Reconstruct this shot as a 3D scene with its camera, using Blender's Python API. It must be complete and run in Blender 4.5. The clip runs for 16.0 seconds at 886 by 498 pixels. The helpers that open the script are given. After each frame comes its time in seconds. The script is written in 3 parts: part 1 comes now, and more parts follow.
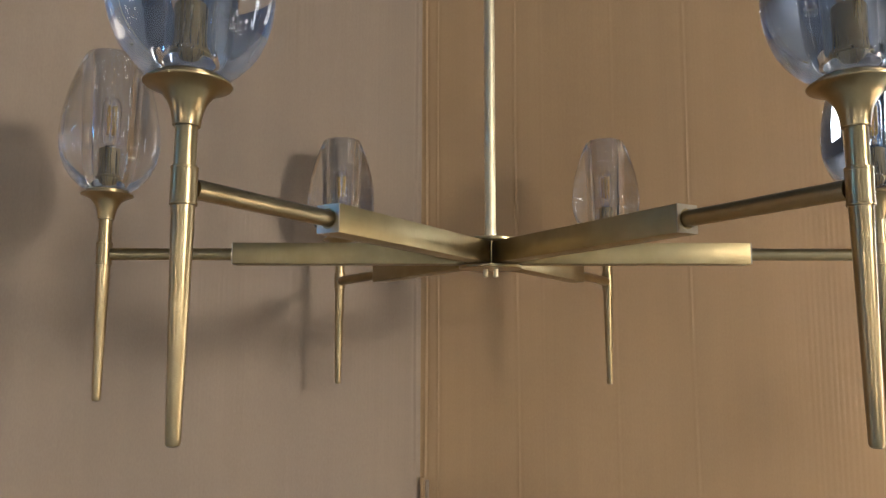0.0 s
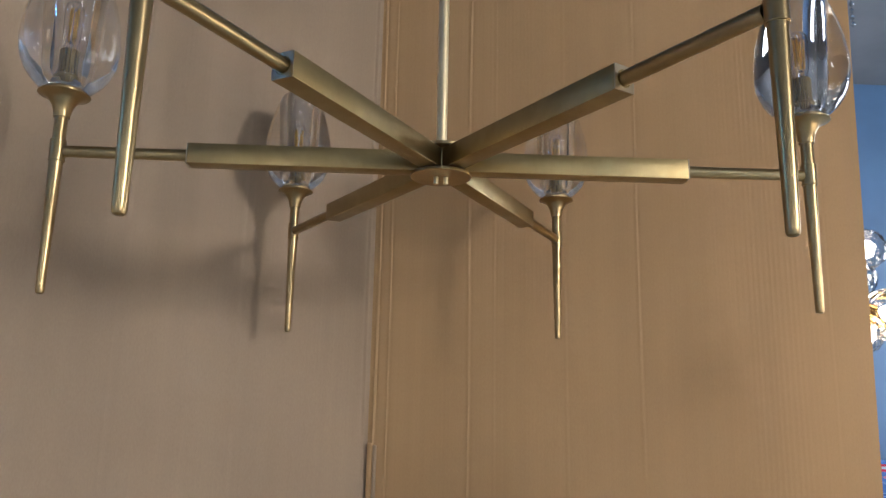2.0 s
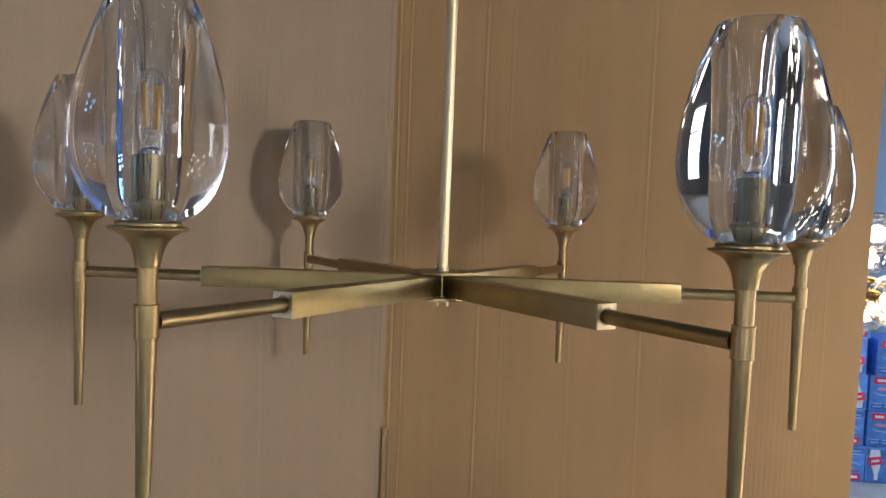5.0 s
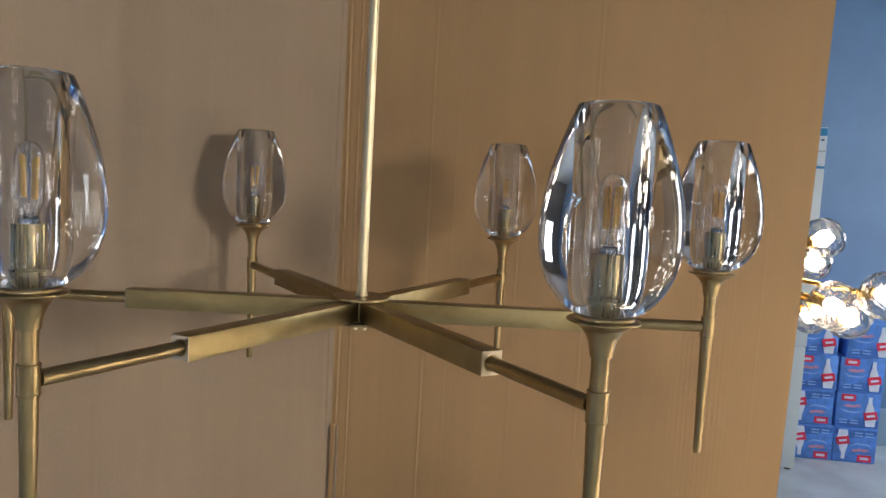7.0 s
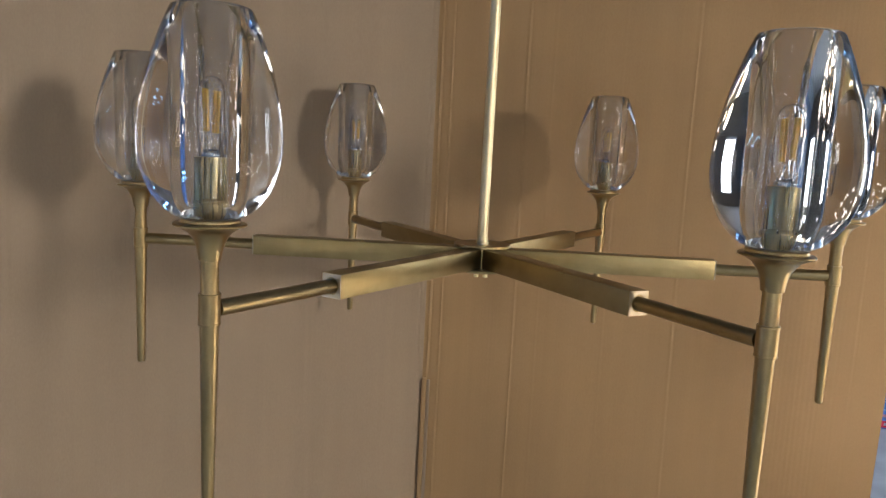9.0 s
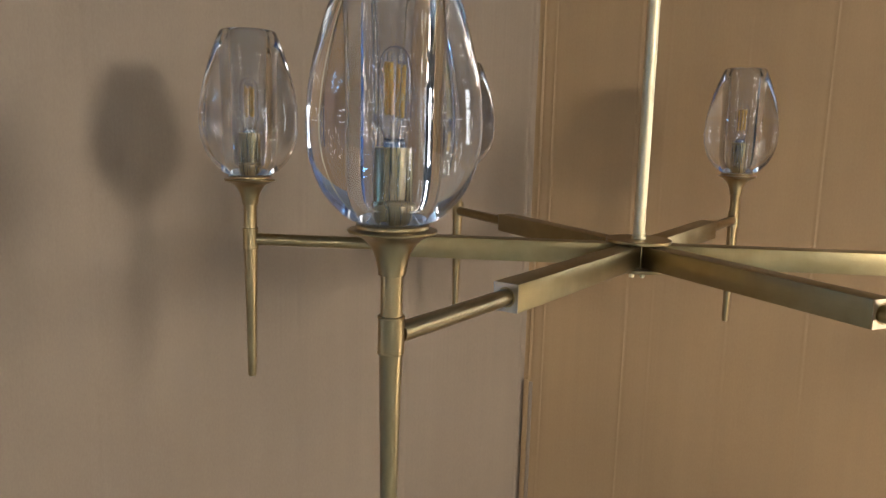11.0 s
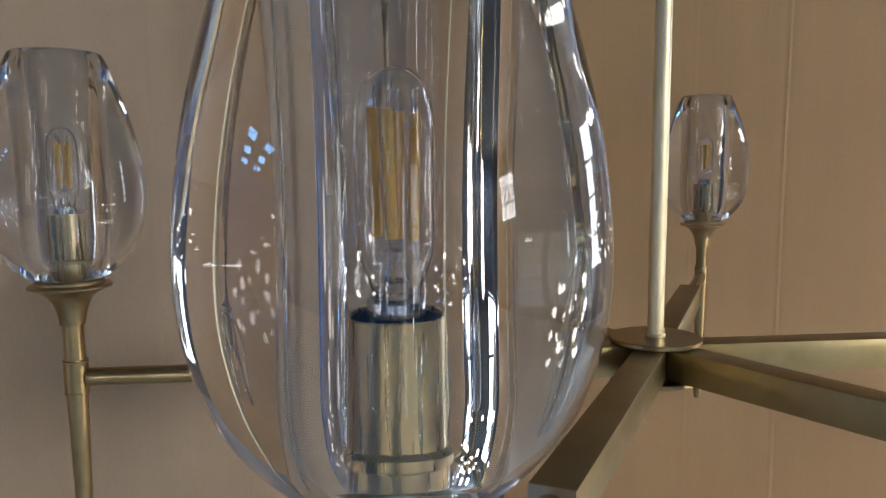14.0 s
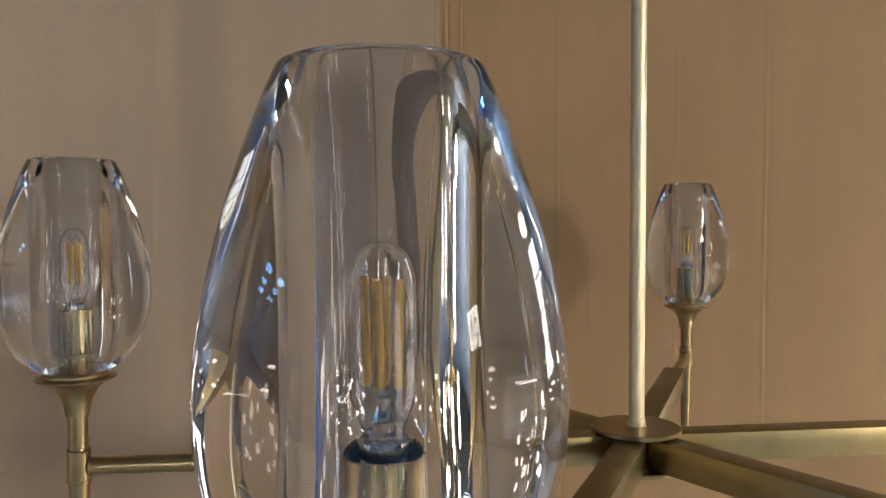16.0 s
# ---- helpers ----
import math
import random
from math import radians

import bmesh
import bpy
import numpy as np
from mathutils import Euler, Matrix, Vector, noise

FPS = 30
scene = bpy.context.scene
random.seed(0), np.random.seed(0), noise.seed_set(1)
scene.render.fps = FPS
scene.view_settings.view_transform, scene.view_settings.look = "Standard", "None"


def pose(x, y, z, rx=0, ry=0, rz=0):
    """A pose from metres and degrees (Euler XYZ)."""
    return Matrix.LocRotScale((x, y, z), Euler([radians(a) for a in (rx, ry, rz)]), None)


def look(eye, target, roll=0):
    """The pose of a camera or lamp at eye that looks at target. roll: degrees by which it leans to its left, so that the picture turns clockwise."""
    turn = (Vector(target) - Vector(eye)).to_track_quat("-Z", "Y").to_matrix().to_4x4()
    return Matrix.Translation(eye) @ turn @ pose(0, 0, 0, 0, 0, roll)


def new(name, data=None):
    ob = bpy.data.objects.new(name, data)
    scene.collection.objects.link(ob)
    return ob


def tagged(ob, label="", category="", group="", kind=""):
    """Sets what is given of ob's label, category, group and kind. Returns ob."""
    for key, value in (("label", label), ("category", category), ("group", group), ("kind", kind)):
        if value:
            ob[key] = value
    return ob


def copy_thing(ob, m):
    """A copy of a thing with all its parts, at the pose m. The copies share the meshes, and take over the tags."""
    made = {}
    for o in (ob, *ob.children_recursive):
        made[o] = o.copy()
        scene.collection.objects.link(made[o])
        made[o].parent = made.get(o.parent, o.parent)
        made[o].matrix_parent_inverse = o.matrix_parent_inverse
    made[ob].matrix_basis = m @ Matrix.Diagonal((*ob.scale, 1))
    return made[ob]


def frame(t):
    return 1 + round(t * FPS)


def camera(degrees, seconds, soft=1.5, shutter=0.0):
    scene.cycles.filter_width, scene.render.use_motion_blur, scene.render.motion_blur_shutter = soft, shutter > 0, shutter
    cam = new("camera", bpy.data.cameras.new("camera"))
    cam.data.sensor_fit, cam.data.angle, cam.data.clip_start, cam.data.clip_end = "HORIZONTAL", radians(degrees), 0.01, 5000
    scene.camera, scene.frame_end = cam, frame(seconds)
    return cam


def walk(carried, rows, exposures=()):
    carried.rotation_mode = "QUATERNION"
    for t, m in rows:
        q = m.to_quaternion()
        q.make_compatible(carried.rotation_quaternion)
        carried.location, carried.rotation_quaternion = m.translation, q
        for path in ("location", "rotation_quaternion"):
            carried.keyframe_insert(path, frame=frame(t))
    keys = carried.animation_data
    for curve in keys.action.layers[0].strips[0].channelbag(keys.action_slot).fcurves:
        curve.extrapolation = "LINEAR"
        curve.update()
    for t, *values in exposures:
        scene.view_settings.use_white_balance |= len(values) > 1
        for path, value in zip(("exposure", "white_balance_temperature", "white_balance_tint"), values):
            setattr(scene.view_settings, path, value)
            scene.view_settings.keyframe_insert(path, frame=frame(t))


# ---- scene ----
cam = camera(59.8, 16.0)
PATH = [
    (0, (-0.052, -0.994, 1.385), (-0.065, 0.991, 1.629), 0.1),
    (0.5, (-0.054, -0.987, 1.33), (-0.082, 0.984, 1.67), 1.2),
    (1, (-0.055, -0.985, 1.276), (-0.062, 0.976, 1.671), 1.5),
    (1.5, (-0.044, -0.978, 1.222), (0.002, 0.981, 1.623), 1.4),
    (2, (-0.038, -0.986, 1.179), (0.053, 0.97, 1.586), 1.1),
    (2.5, (-0.032, -0.985, 1.162), (0.082, 0.97, 1.569), 1.1),
    (3, (-0.033, -0.973, 1.236), (0.098, 0.998, 1.547), 1.1),
    (3.5, (-0.035, -0.994, 1.356), (0.079, 0.996, 1.516), 1.1),
    (4, (-0.032, -1.034, 1.456), (0.035, 0.964, 1.502), 1.0),
    (6.5, (0.066, -1.091, 1.694), (0.069, 0.901, 1.519), 3.0),
    (7, (0.094, -1.099, 1.697), (0.135, 0.892, 1.508), 3.1),
    (7.5, (0.093, -1.101, 1.689), (0.148, 0.887, 1.479), 3.1),
    (8, (0.071, -1.097, 1.678), (0.097, 0.89, 1.452), 3.3),
    (8.5, (0.029, -1.099, 1.662), (0.011, 0.885, 1.413), 3.5),
    (9, (-0.016, -1.11, 1.66), (-0.083, 0.871, 1.388), 2.9),
    (9.5, (-0.06, -1.104, 1.652), (-0.182, 0.87, 1.354), 2.2),
    (10, (-0.104, -1.079, 1.648), (-0.284, 0.887, 1.323), 2.2),
    (12.3, (-0.233, -0.818, 1.663), (-0.287, 1.16, 1.369), -0.8),
    (12.5, (-0.244, -0.793, 1.661), (-0.262, 1.185, 1.369), -0.8),
    (13, (-0.253, -0.731, 1.657), (-0.179, 1.246, 1.365), -0.7),
    (13.5, (-0.2542, -0.687, 1.664), (-0.0878, 1.287, 1.386), -0.6),
    (14, (-0.2565, -0.659, 1.683), (-0.0545, 1.316, 1.441), -0.4),
    (14.5, (-0.2685, -0.658, 1.705), (-0.0865, 1.324, 1.506), -0.9),
    (15, (-0.2562, -0.665, 1.728), (-0.0928, 1.322, 1.581), -0.9),
    (15.5, (-0.2532, -0.673, 1.738), (-0.0768, 1.317, 1.652), -0.6),
    (16, (-0.2552, -0.695, 1.715), (-0.0388, 1.291, 1.635), -0.2),
]
walk(cam, [(t, look(eye, target, roll)) for t, eye, target, roll in PATH], exposures=[
    (0.0, 0.04, 6350, 12), (2.0, 0.10, 6300, 12), (4.0, -0.08, 6450, 12), (6.5, -0.08, 6800, 11.5), (8.5, -0.08, 6750, 11), (10.0, -0.04, 6600, 10),
    (12.5, 0.0, 6300, 9.5), (13.5, -0.10, 5950, 8.5), (14.5, -0.06, 6000, 9), (15.0, 0.02, 6400, 10), (16.0, 0.02, 6550, 10.5)])


# ---- world, daylight through the windows, lamps ----
world = bpy.data.worlds.new("world")
scene.world = world
world.use_nodes = True
wn = world.node_tree.nodes
sky = wn.new("ShaderNodeTexSky")
sky.sky_type = "NISHITA"
sky.sun_disc = False
sky.sun_elevation = radians(38)
sky.sun_rotation = radians(120)
wn["Background"].inputs["Strength"].default_value = 0.12
world.node_tree.links.new(sky.outputs["Color"], wn["Background"].inputs["Color"])


def area_lamp(name, m, width, height, watts, colour):
    data = bpy.data.lights.new(name, "AREA")
    data.shape, data.size, data.size_y = "RECTANGLE", width, height
    data.energy, data.color = watts, colour
    ob = new(name, data)
    ob.matrix_world = m
    return ob


# each window: which wall, centre along it, sill, width, height, lamp watts, lamp colour, panes across, panes up
ROOM_X0, ROOM_X1, ROOM_Y0, ROOM_Y1, ROOM_H = -9.6, 4.8, -5.2, 4.06, 3.53
WINDOWS = [
    ("east", -4.20, 2.08, 1.20, 0.92, 385.0, (1.0, 0.935, 0.86), 3, 3),
    ("south", -3.20, 0.90, 0.95, 2.20, 8.0, (1.0, 0.92, 0.82), 2, 5),
    # Narrow unseen window, added for a central highlight on the brass.
    ("south", 0.35, 0.60, 0.40, 2.50, 9.0, (1.0, 0.96, 0.90), 1, 5),
    # Unseen window, added to brighten the far wall and the cartons.
    ("east", 2.35, 0.90, 1.40, 1.90, 92.0, (0.86, 0.93, 1.0), 3, 4),
]
for side, c, sill, w, h, watts, colour, na, nu in WINDOWS:
    z = sill + h / 2
    if side == "east":
        area_lamp("daylight_east", look((ROOM_X1 + 0.26, c, z), (0, c, z)), w * 1.02, h * 1.02, watts, colour)
    else:
        area_lamp("daylight_south", look((c, ROOM_Y0 - 0.26, z), (c, 0, z)), w * 1.02, h * 1.02, watts, colour)


scene.cycles.max_bounces = 24
scene.cycles.transmission_bounces = 24
scene.cycles.glossy_bounces = 12


# ---- materials ----
def material(name):
    m = bpy.data.materials.new(name)
    m.use_nodes = True
    return m, m.node_tree.nodes, m.node_tree.links, m.node_tree.nodes["Principled BSDF"]


def coords(nodes, links, scale=(1, 1, 1)):
    tc = nodes.new("ShaderNodeTexCoord")
    mp = nodes.new("ShaderNodeMapping")
    mp.inputs["Scale"].default_value = scale
    links.new(tc.outputs["Object"], mp.inputs["Vector"])
    return mp.outputs["Vector"]


def noise_tex(nodes, links, vec, scale, detail=4, rough=0.55):
    n = nodes.new("ShaderNodeTexNoise")
    n.inputs["Scale"].default_value = scale
    n.inputs["Detail"].default_value = detail
    n.inputs["Roughness"].default_value = rough
    links.new(vec, n.inputs["Vector"])
    return n.outputs["Fac"]


def ramp(nodes, links, fac, stops):
    r = nodes.new("ShaderNodeValToRGB")
    e = r.color_ramp.elements
    e[0].position, e[0].color = stops[0][0], (*stops[0][1], 1)
    e[1].position, e[1].color = stops[-1][0], (*stops[-1][1], 1)
    for p, c in stops[1:-1]:
        k = e.new(p)
        k.color = (*c, 1)
    links.new(fac, r.inputs["Fac"])
    return r.outputs["Color"]


def mixed(nodes, links, a, b, fac, mode="MULTIPLY"):
    x = nodes.new("ShaderNodeMix")
    x.data_type, x.blend_type = "RGBA", mode
    x.inputs[0].default_value = fac
    links.new(a, x.inputs[6])
    links.new(b, x.inputs[7])
    return x.outputs[2]


def bumped(nodes, links, bsdf, height, strength, distance, prior=None):
    b = nodes.new("ShaderNodeBump")
    b.inputs["Strength"].default_value = strength
    b.inputs["Distance"].default_value = distance
    links.new(height, b.inputs["Height"])
    if prior is not None:
        links.new(prior, b.inputs["Normal"])
    links.new(b.outputs["Normal"], bsdf.inputs["Normal"])
    return b.outputs["Normal"]


def brushed_metal(name, dark, light, rough, stretch, spread=0.10):
    """Brushed metal: fine scratches along one axis, blotchy patina."""
    m, n, l, p = material(name)
    p.inputs["Metallic"].default_value = 1.0
    fine = noise_tex(n, l, coords(n, l, stretch), 480, 3)
    blotch = noise_tex(n, l, coords(n, l), 38, 4)
    c1 = ramp(n, l, blotch, [(0.3, dark), (0.72, light)])
    c2 = ramp(n, l, fine, [(0.3, (0.90, 0.90, 0.90)), (0.7, (1, 1, 1))])
    l.new(mixed(n, l, c1, c2, 0.6), p.inputs["Base Color"])
    mr = n.new("ShaderNodeMapRange")
    mr.inputs["To Min"].default_value = rough - spread
    mr.inputs["To Max"].default_value = rough + spread
    l.new(fine, mr.inputs["Value"])
    l.new(mr.outputs["Result"], p.inputs["Roughness"])
    bumped(n, l, p, fine, 0.02, 0.00002)
    return m


brass = brushed_metal("brushed_brass", (0.325, 0.242, 0.118), (0.400, 0.302, 0.152), 0.285, (1, 1, 0.06), 0.012)
brass_bar = brushed_metal("brushed_brass_bar", (0.305, 0.230, 0.105), (0.375, 0.289, 0.140), 0.40, (0.05, 1, 1))
brass_pale = brushed_metal("satin_pale_brass", (0.70, 0.60, 0.37), (0.80, 0.69, 0.45), 0.46, (1, 1, 0.05))
brass_cut = brushed_metal("cut_brass_edge", (0.43, 0.37, 0.265), (0.52, 0.455, 0.34), 0.30, (0.08, 0.08, 0.08), 0.03)
gold = brushed_metal("polished_gold", (0.80, 0.52, 0.16), (0.88, 0.60, 0.22), 0.2, (0.1, 0.1, 0.1), 0.05)
chrome = brushed_metal("chrome", (0.55, 0.55, 0.56), (0.66, 0.66, 0.66), 0.16, (0.1, 0.1, 0.1), 0.05)


def plain(name, colour, rough, vary=0.12, scale=14, bump=0.05, metal=0.0):
    m, n, l, p = material(name)
    lo = tuple(c * (1 - vary) for c in colour)
    hi = tuple(min(1, c * (1 + vary)) for c in colour)
    big = noise_tex(n, l, coords(n, l), scale, 5)
    l.new(ramp(n, l, big, [(0.3, lo), (0.7, hi)]), p.inputs["Base Color"])
    p.inputs["Roughness"].default_value = rough
    p.inputs["Metallic"].default_value = metal
    bumped(n, l, p, noise_tex(n, l, coords(n, l), scale * 12, 3), bump, 0.002)
    return m


def clear_glass(name, tint=(1, 1, 1), ior=1.52, rough=0.0):
    m, n, l, p = material(name)
    p.inputs["Base Color"].default_value = (*tint, 1)
    p.inputs["Transmission Weight"].default_value = 1.0
    p.inputs["IOR"].default_value = ior
    p.inputs["Roughness"].default_value = rough
    return m


crystal = clear_glass("clear_crystal", (0.87, 0.885, 0.90), 1.56)
bulb_glass = clear_glass("bulb_glass", (1, 1, 1), 1.47)
smoke_glass = clear_glass("smoked_globe_glass", (0.955, 0.94, 0.93), 1.5)

filament_mat, n, l, p = material("phosphor_filament")
l.new(ramp(n, l, noise_tex(n, l, coords(n, l), 900, 2), [(0.35, (1.0, 0.53, 0.06)), (0.7, (1.0, 0.64, 0.12))]), p.inputs["Base Color"])
p.inputs["Roughness"].default_value = 0.6

lit_bulb, n, l, p = material("lit_bulb")
p.inputs["Base Color"].default_value = (1, 0.9, 0.75, 1)
p.inputs["Emission Color"].default_value = (1, 0.87, 0.70, 1)
p.inputs["Emission Strength"].default_value = 330.0


def opal(name, colour, strength):
    """Opal glass, lit from within."""
    m, n, l, p = material(name)
    p.inputs["Base Color"].default_value = (0.85, 0.82, 0.78, 1)
    p.inputs["Roughness"].default_value = 0.25
    p.inputs["Emission Color"].default_value = (*colour, 1)
    p.inputs["Emission Strength"].default_value = strength
    return m


fill_opal = opal("fill_opal_glass", (1, 0.87, 0.72), 17.0)
warm_opal = opal("warm_opal_glass", (1, 0.87, 0.72), 5.0)
small_opal = opal("small_opal_glass", (1, 0.95, 0.88), 58.0)

black_plastic = plain("black_plastic", (0.010, 0.010, 0.011), 0.6)
black_metal = plain("black_painted_metal", (0.012, 0.012, 0.013), 0.45)


def cardboard(name, tone):
    """Kraft board: fibres, faint flutes that run upright, scuffs and stains."""
    m, n, l, p = material(name)
    base = tuple(tone)
    big = noise_tex(n, l, coords(n, l, (3.0, 3.0, 0.5)), 1.6, 5)
    streak = noise_tex(n, l, coords(n, l, (34, 34, 0.5)), 1.0, 4)
    fibre = noise_tex(n, l, coords(n, l, (1, 1, 0.35)), 420, 3)
    c = ramp(n, l, big, [(0.28, tuple(v * 0.90 for v in base)), (0.72, tuple(v * 1.08 for v in base))])
    c = mixed(n, l, c, ramp(n, l, streak, [(0.25, (0.88, 0.88, 0.89)), (0.75, (1, 1, 1))]), 0.42)
    c = mixed(n, l, c, ramp(n, l, fibre, [(0.3, (0.90, 0.89, 0.88)), (0.7, (1, 1, 1))]), 0.7)
    l.new(c, p.inputs["Base Color"])
    p.inputs["Roughness"].default_value = 0.62
    p.inputs["Specular IOR Level"].default_value = 0.32
    w = n.new("ShaderNodeTexWave")
    w.bands_direction = "X"
    w.inputs["Scale"].default_value = 38
    w.inputs["Distortion"].default_value = 0.6
    w.inputs["Detail"].default_value = 1
    l.new(coords(n, l), w.inputs["Vector"])
    n1 = bumped(n, l, p, w.outputs["Fac"], 0.05, 0.0006)
    n2 = bumped(n, l, p, streak, 0.14, 0.004, n1)
    bumped(n, l, p, fibre, 0.15, 0.0004, n2)
    return m


# Right board tone deepened, left lifted: part of their light contrast sits in colour.
kraft_shaded = cardboard("kraft_board_shaded", (0.40, 0.25, 0.120))
kraft_lit_grey = cardboard("kraft_board_lit_grey", (0.315, 0.232, 0.155))

blue_wall = plain("blue_wall_paint", (0.115, 0.22, 0.385), 0.55, 0.08, 3, 0.03)
ceiling_paint = plain("slate_ceiling_paint", (0.20, 0.205, 0.22), 0.7, 0.08, 3, 0.03)
floor_mat = plain("sealed_concrete", (0.50, 0.56, 0.60), 0.32, 0.18, 4, 0.03)
skirt_paint = plain("blue_skirting_paint", (0.24, 0.35, 0.46), 0.45, 0.08, 6)
white_panel = plain("white_laminate", (0.62, 0.68, 0.68), 0.35, 0.05, 5)
frame_paint = plain("window_frame_paint", (0.30, 0.32, 0.35), 0.4, 0.06, 9)
pane_glass = clear_glass("window_pane", (1, 1, 1), 1.45)
carton_blue = plain("carton_blue_print", (0.09, 0.27, 0.74), 0.42, 0.22, 22)
carton_navy = plain("carton_navy_print", (0.05, 0.16, 0.52), 0.42, 0.2, 22)
carton_red = plain("carton_red_print", (0.80, 0.03, 0.09), 0.42, 0.12, 22)
carton_pink = plain("carton_pink_print", (0.68, 0.30, 0.45), 0.42, 0.12, 22)
carton_white = plain("carton_white_print", (0.74, 0.80, 0.92), 0.42, 0.1, 30)
carton_sky = plain("carton_light_blue_print", (0.28, 0.50, 0.88), 0.42, 0.14, 30)
label_blue = plain("label_blue", (0.03, 0.28, 0.55), 0.4)
label_white = plain("label_white", (0.72, 0.78, 0.82), 0.4)
ink = plain("label_ink", (0.10, 0.13, 0.18), 0.5)


# ---- mesh helpers ----
def finish(bm, name, mat, smooth=True, angle=32):
    bmesh.ops.recalc_face_normals(bm, faces=bm.faces)
    limit = radians(angle)
    for f in bm.faces:
        f.smooth = smooth
    for e in bm.edges:
        e.smooth = not (len(e.link_faces) == 2 and e.calc_face_angle(0) > limit)
    me = bpy.data.meshes.new(name)
    bm.to_mesh(me)
    bm.free()
    me.materials.append(mat)
    return me


def place(name, me, parent=None, m=None, label=""):
    ob = new(name, me)
    if parent is not None:
        ob.parent = parent
    if m is not None:
        ob.matrix_basis = m
    return tagged(ob, label)


def part(name, bm, mat, parent, label="", m=None, smooth=True):
    return place(name, finish(bm, name, mat, smooth), parent, m, label)


def lathe(profile, seg=48, closed=False, bm=None):
    """Turns (radius, height) pairs about z; a radius of 0 closes to a point."""
    bm = bm or bmesh.new()
    rings = []
    for r, z in profile:
        if r < 1e-6:
            rings.append([bm.verts.new((0, 0, z))])
        else:
            rings.append([bm.verts.new((r * math.cos(2 * math.pi * i / seg), r * math.sin(2 * math.pi * i / seg), z)) for i in range(seg)])
    pairs = list(zip(rings, rings[1:])) + ([(rings[-1], rings[0])] if closed else [])
    for a, b in pairs:
        for i in range(seg):
            j = (i + 1) % seg
            if len(a) == 1 and len(b) == 1:
                continue
            if len(a) == 1:
                bm.faces.new((a[0], b[j], b[i]))
            elif len(b) == 1:
                bm.faces.new((a[i], a[j], b[0]))
            else:
                bm.faces.new((a[i], a[j], b[j], b[i]))
    return bm


def box(x0, x1, y0, y1, z0, z1, bevel=0.0, bm=None):
    bm = bm or bmesh.new()
    made = bmesh.ops.create_cube(bm, size=1, matrix=Matrix.LocRotScale(((x0 + x1) / 2, (y0 + y1) / 2, (z0 + z1) / 2), None, (x1 - x0, y1 - y0, z1 - z0)))
    if bevel:
        edges = {e for v in made["verts"] for e in v.link_edges}
        bmesh.ops.bevel(bm, geom=list(edges), offset=bevel, segments=2, profile=0.5, affect="EDGES")
    return bm


def tube_between(a, b, r, seg=20):
    a, b = Vector(a), Vector(b)
    d = b - a
    bm = lathe([(0, 0), (r * 0.9, 0), (r, r * 0.1), (r, d.length - r * 0.1), (r * 0.9, d.length), (0, d.length)], seg)
    bm.transform(Matrix.Translation(a) @ d.to_track_quat("Z", "Y").to_matrix().to_4x4())
    return bm


def spline(points, steps):
    """Catmull-Rom through (radius, height) pairs."""
    p = [points[0], *points, points[-1]]
    out = []
    for k in range(1, len(p) - 2):
        for s in range(steps):
            t = s / steps
            out.append(tuple(0.5 * (2 * b + (c - a) * t + (2 * a - 5 * b + 4 * c - d) * t * t + (3 * b - a - 3 * c + d) * t ** 3)
                             for a, b, c, d in zip(p[k - 1], p[k], p[k + 1], p[k + 2])))
    return out + [points[-1]]


# ---- the room ----
T = 0.25
floor = part("floor", box(ROOM_X0 - T, ROOM_X1 + T, ROOM_Y0 - T, ROOM_Y1 + T, -0.2, 0), floor_mat, None, smooth=False)
tagged(floor, "smooth blue-grey sealed concrete floor", "floor", kind="structure")
ceil_ob = part("ceiling", box(ROOM_X0 - T, ROOM_X1 + T, ROOM_Y0 - T, ROOM_Y1 + T, ROOM_H, ROOM_H + 0.2), ceiling_paint, None, smooth=False)
tagged(ceil_ob, "dark slate-grey painted ceiling", "ceiling", kind="structure")


def wall_with_windows(name, side, a0, a1, openings, mat=None, look_of="blue painted plaster wall"):
    """A wall along one axis, with openings that go through it."""
    def brick(bm, s0, s1, z0, z1):
        if s1 - s0 < 1e-4 or z1 - z0 < 1e-4:
            return
        if side == "east":
            box(ROOM_X1, ROOM_X1 + T, s0, s1, z0, z1, bm=bm)
        elif side == "west":
            box(ROOM_X0 - T, ROOM_X0, s0, s1, z0, z1, bm=bm)
        elif side == "south":
            box(s0, s1, ROOM_Y0 - T, ROOM_Y0, z0, z1, bm=bm)
        else:
            box(s0, s1, ROOM_Y1, ROOM_Y1 + T, z0, z1, bm=bm)
    bm = bmesh.new()
    at = a0
    for c, sill, w, h in sorted(openings):
        brick(bm, at, c - w / 2, 0, ROOM_H)
        brick(bm, c - w / 2, c + w / 2, 0, sill)
        brick(bm, c - w / 2, c + w / 2, sill + h, ROOM_H)
        at = c + w / 2
    brick(bm, at, a1, 0, ROOM_H)
    ob = part(name, bm, mat or blue_wall, None, smooth=False)
    return tagged(ob, look_of, "wall", kind="structure")


wall_with_windows("wall_north", "north", ROOM_X0 - T, ROOM_X1 + T, [])
plain_wall = plain("dark_grey_plaster", (0.100, 0.095, 0.088), 0.7, 0.1, 3, 0.03)
wall_with_windows("wall_west", "west", ROOM_Y0, ROOM_Y1, [])
wall_with_windows("wall_east", "east", ROOM_Y0, ROOM_Y1, [w[1:5] for w in WINDOWS if w[0] == "east"], plain_wall, "dark grey painted plaster wall")
wall_with_windows("wall_south", "south", ROOM_X0 - T, ROOM_X1 + T, [w[1:5] for w in WINDOWS if w[0] == "south"])


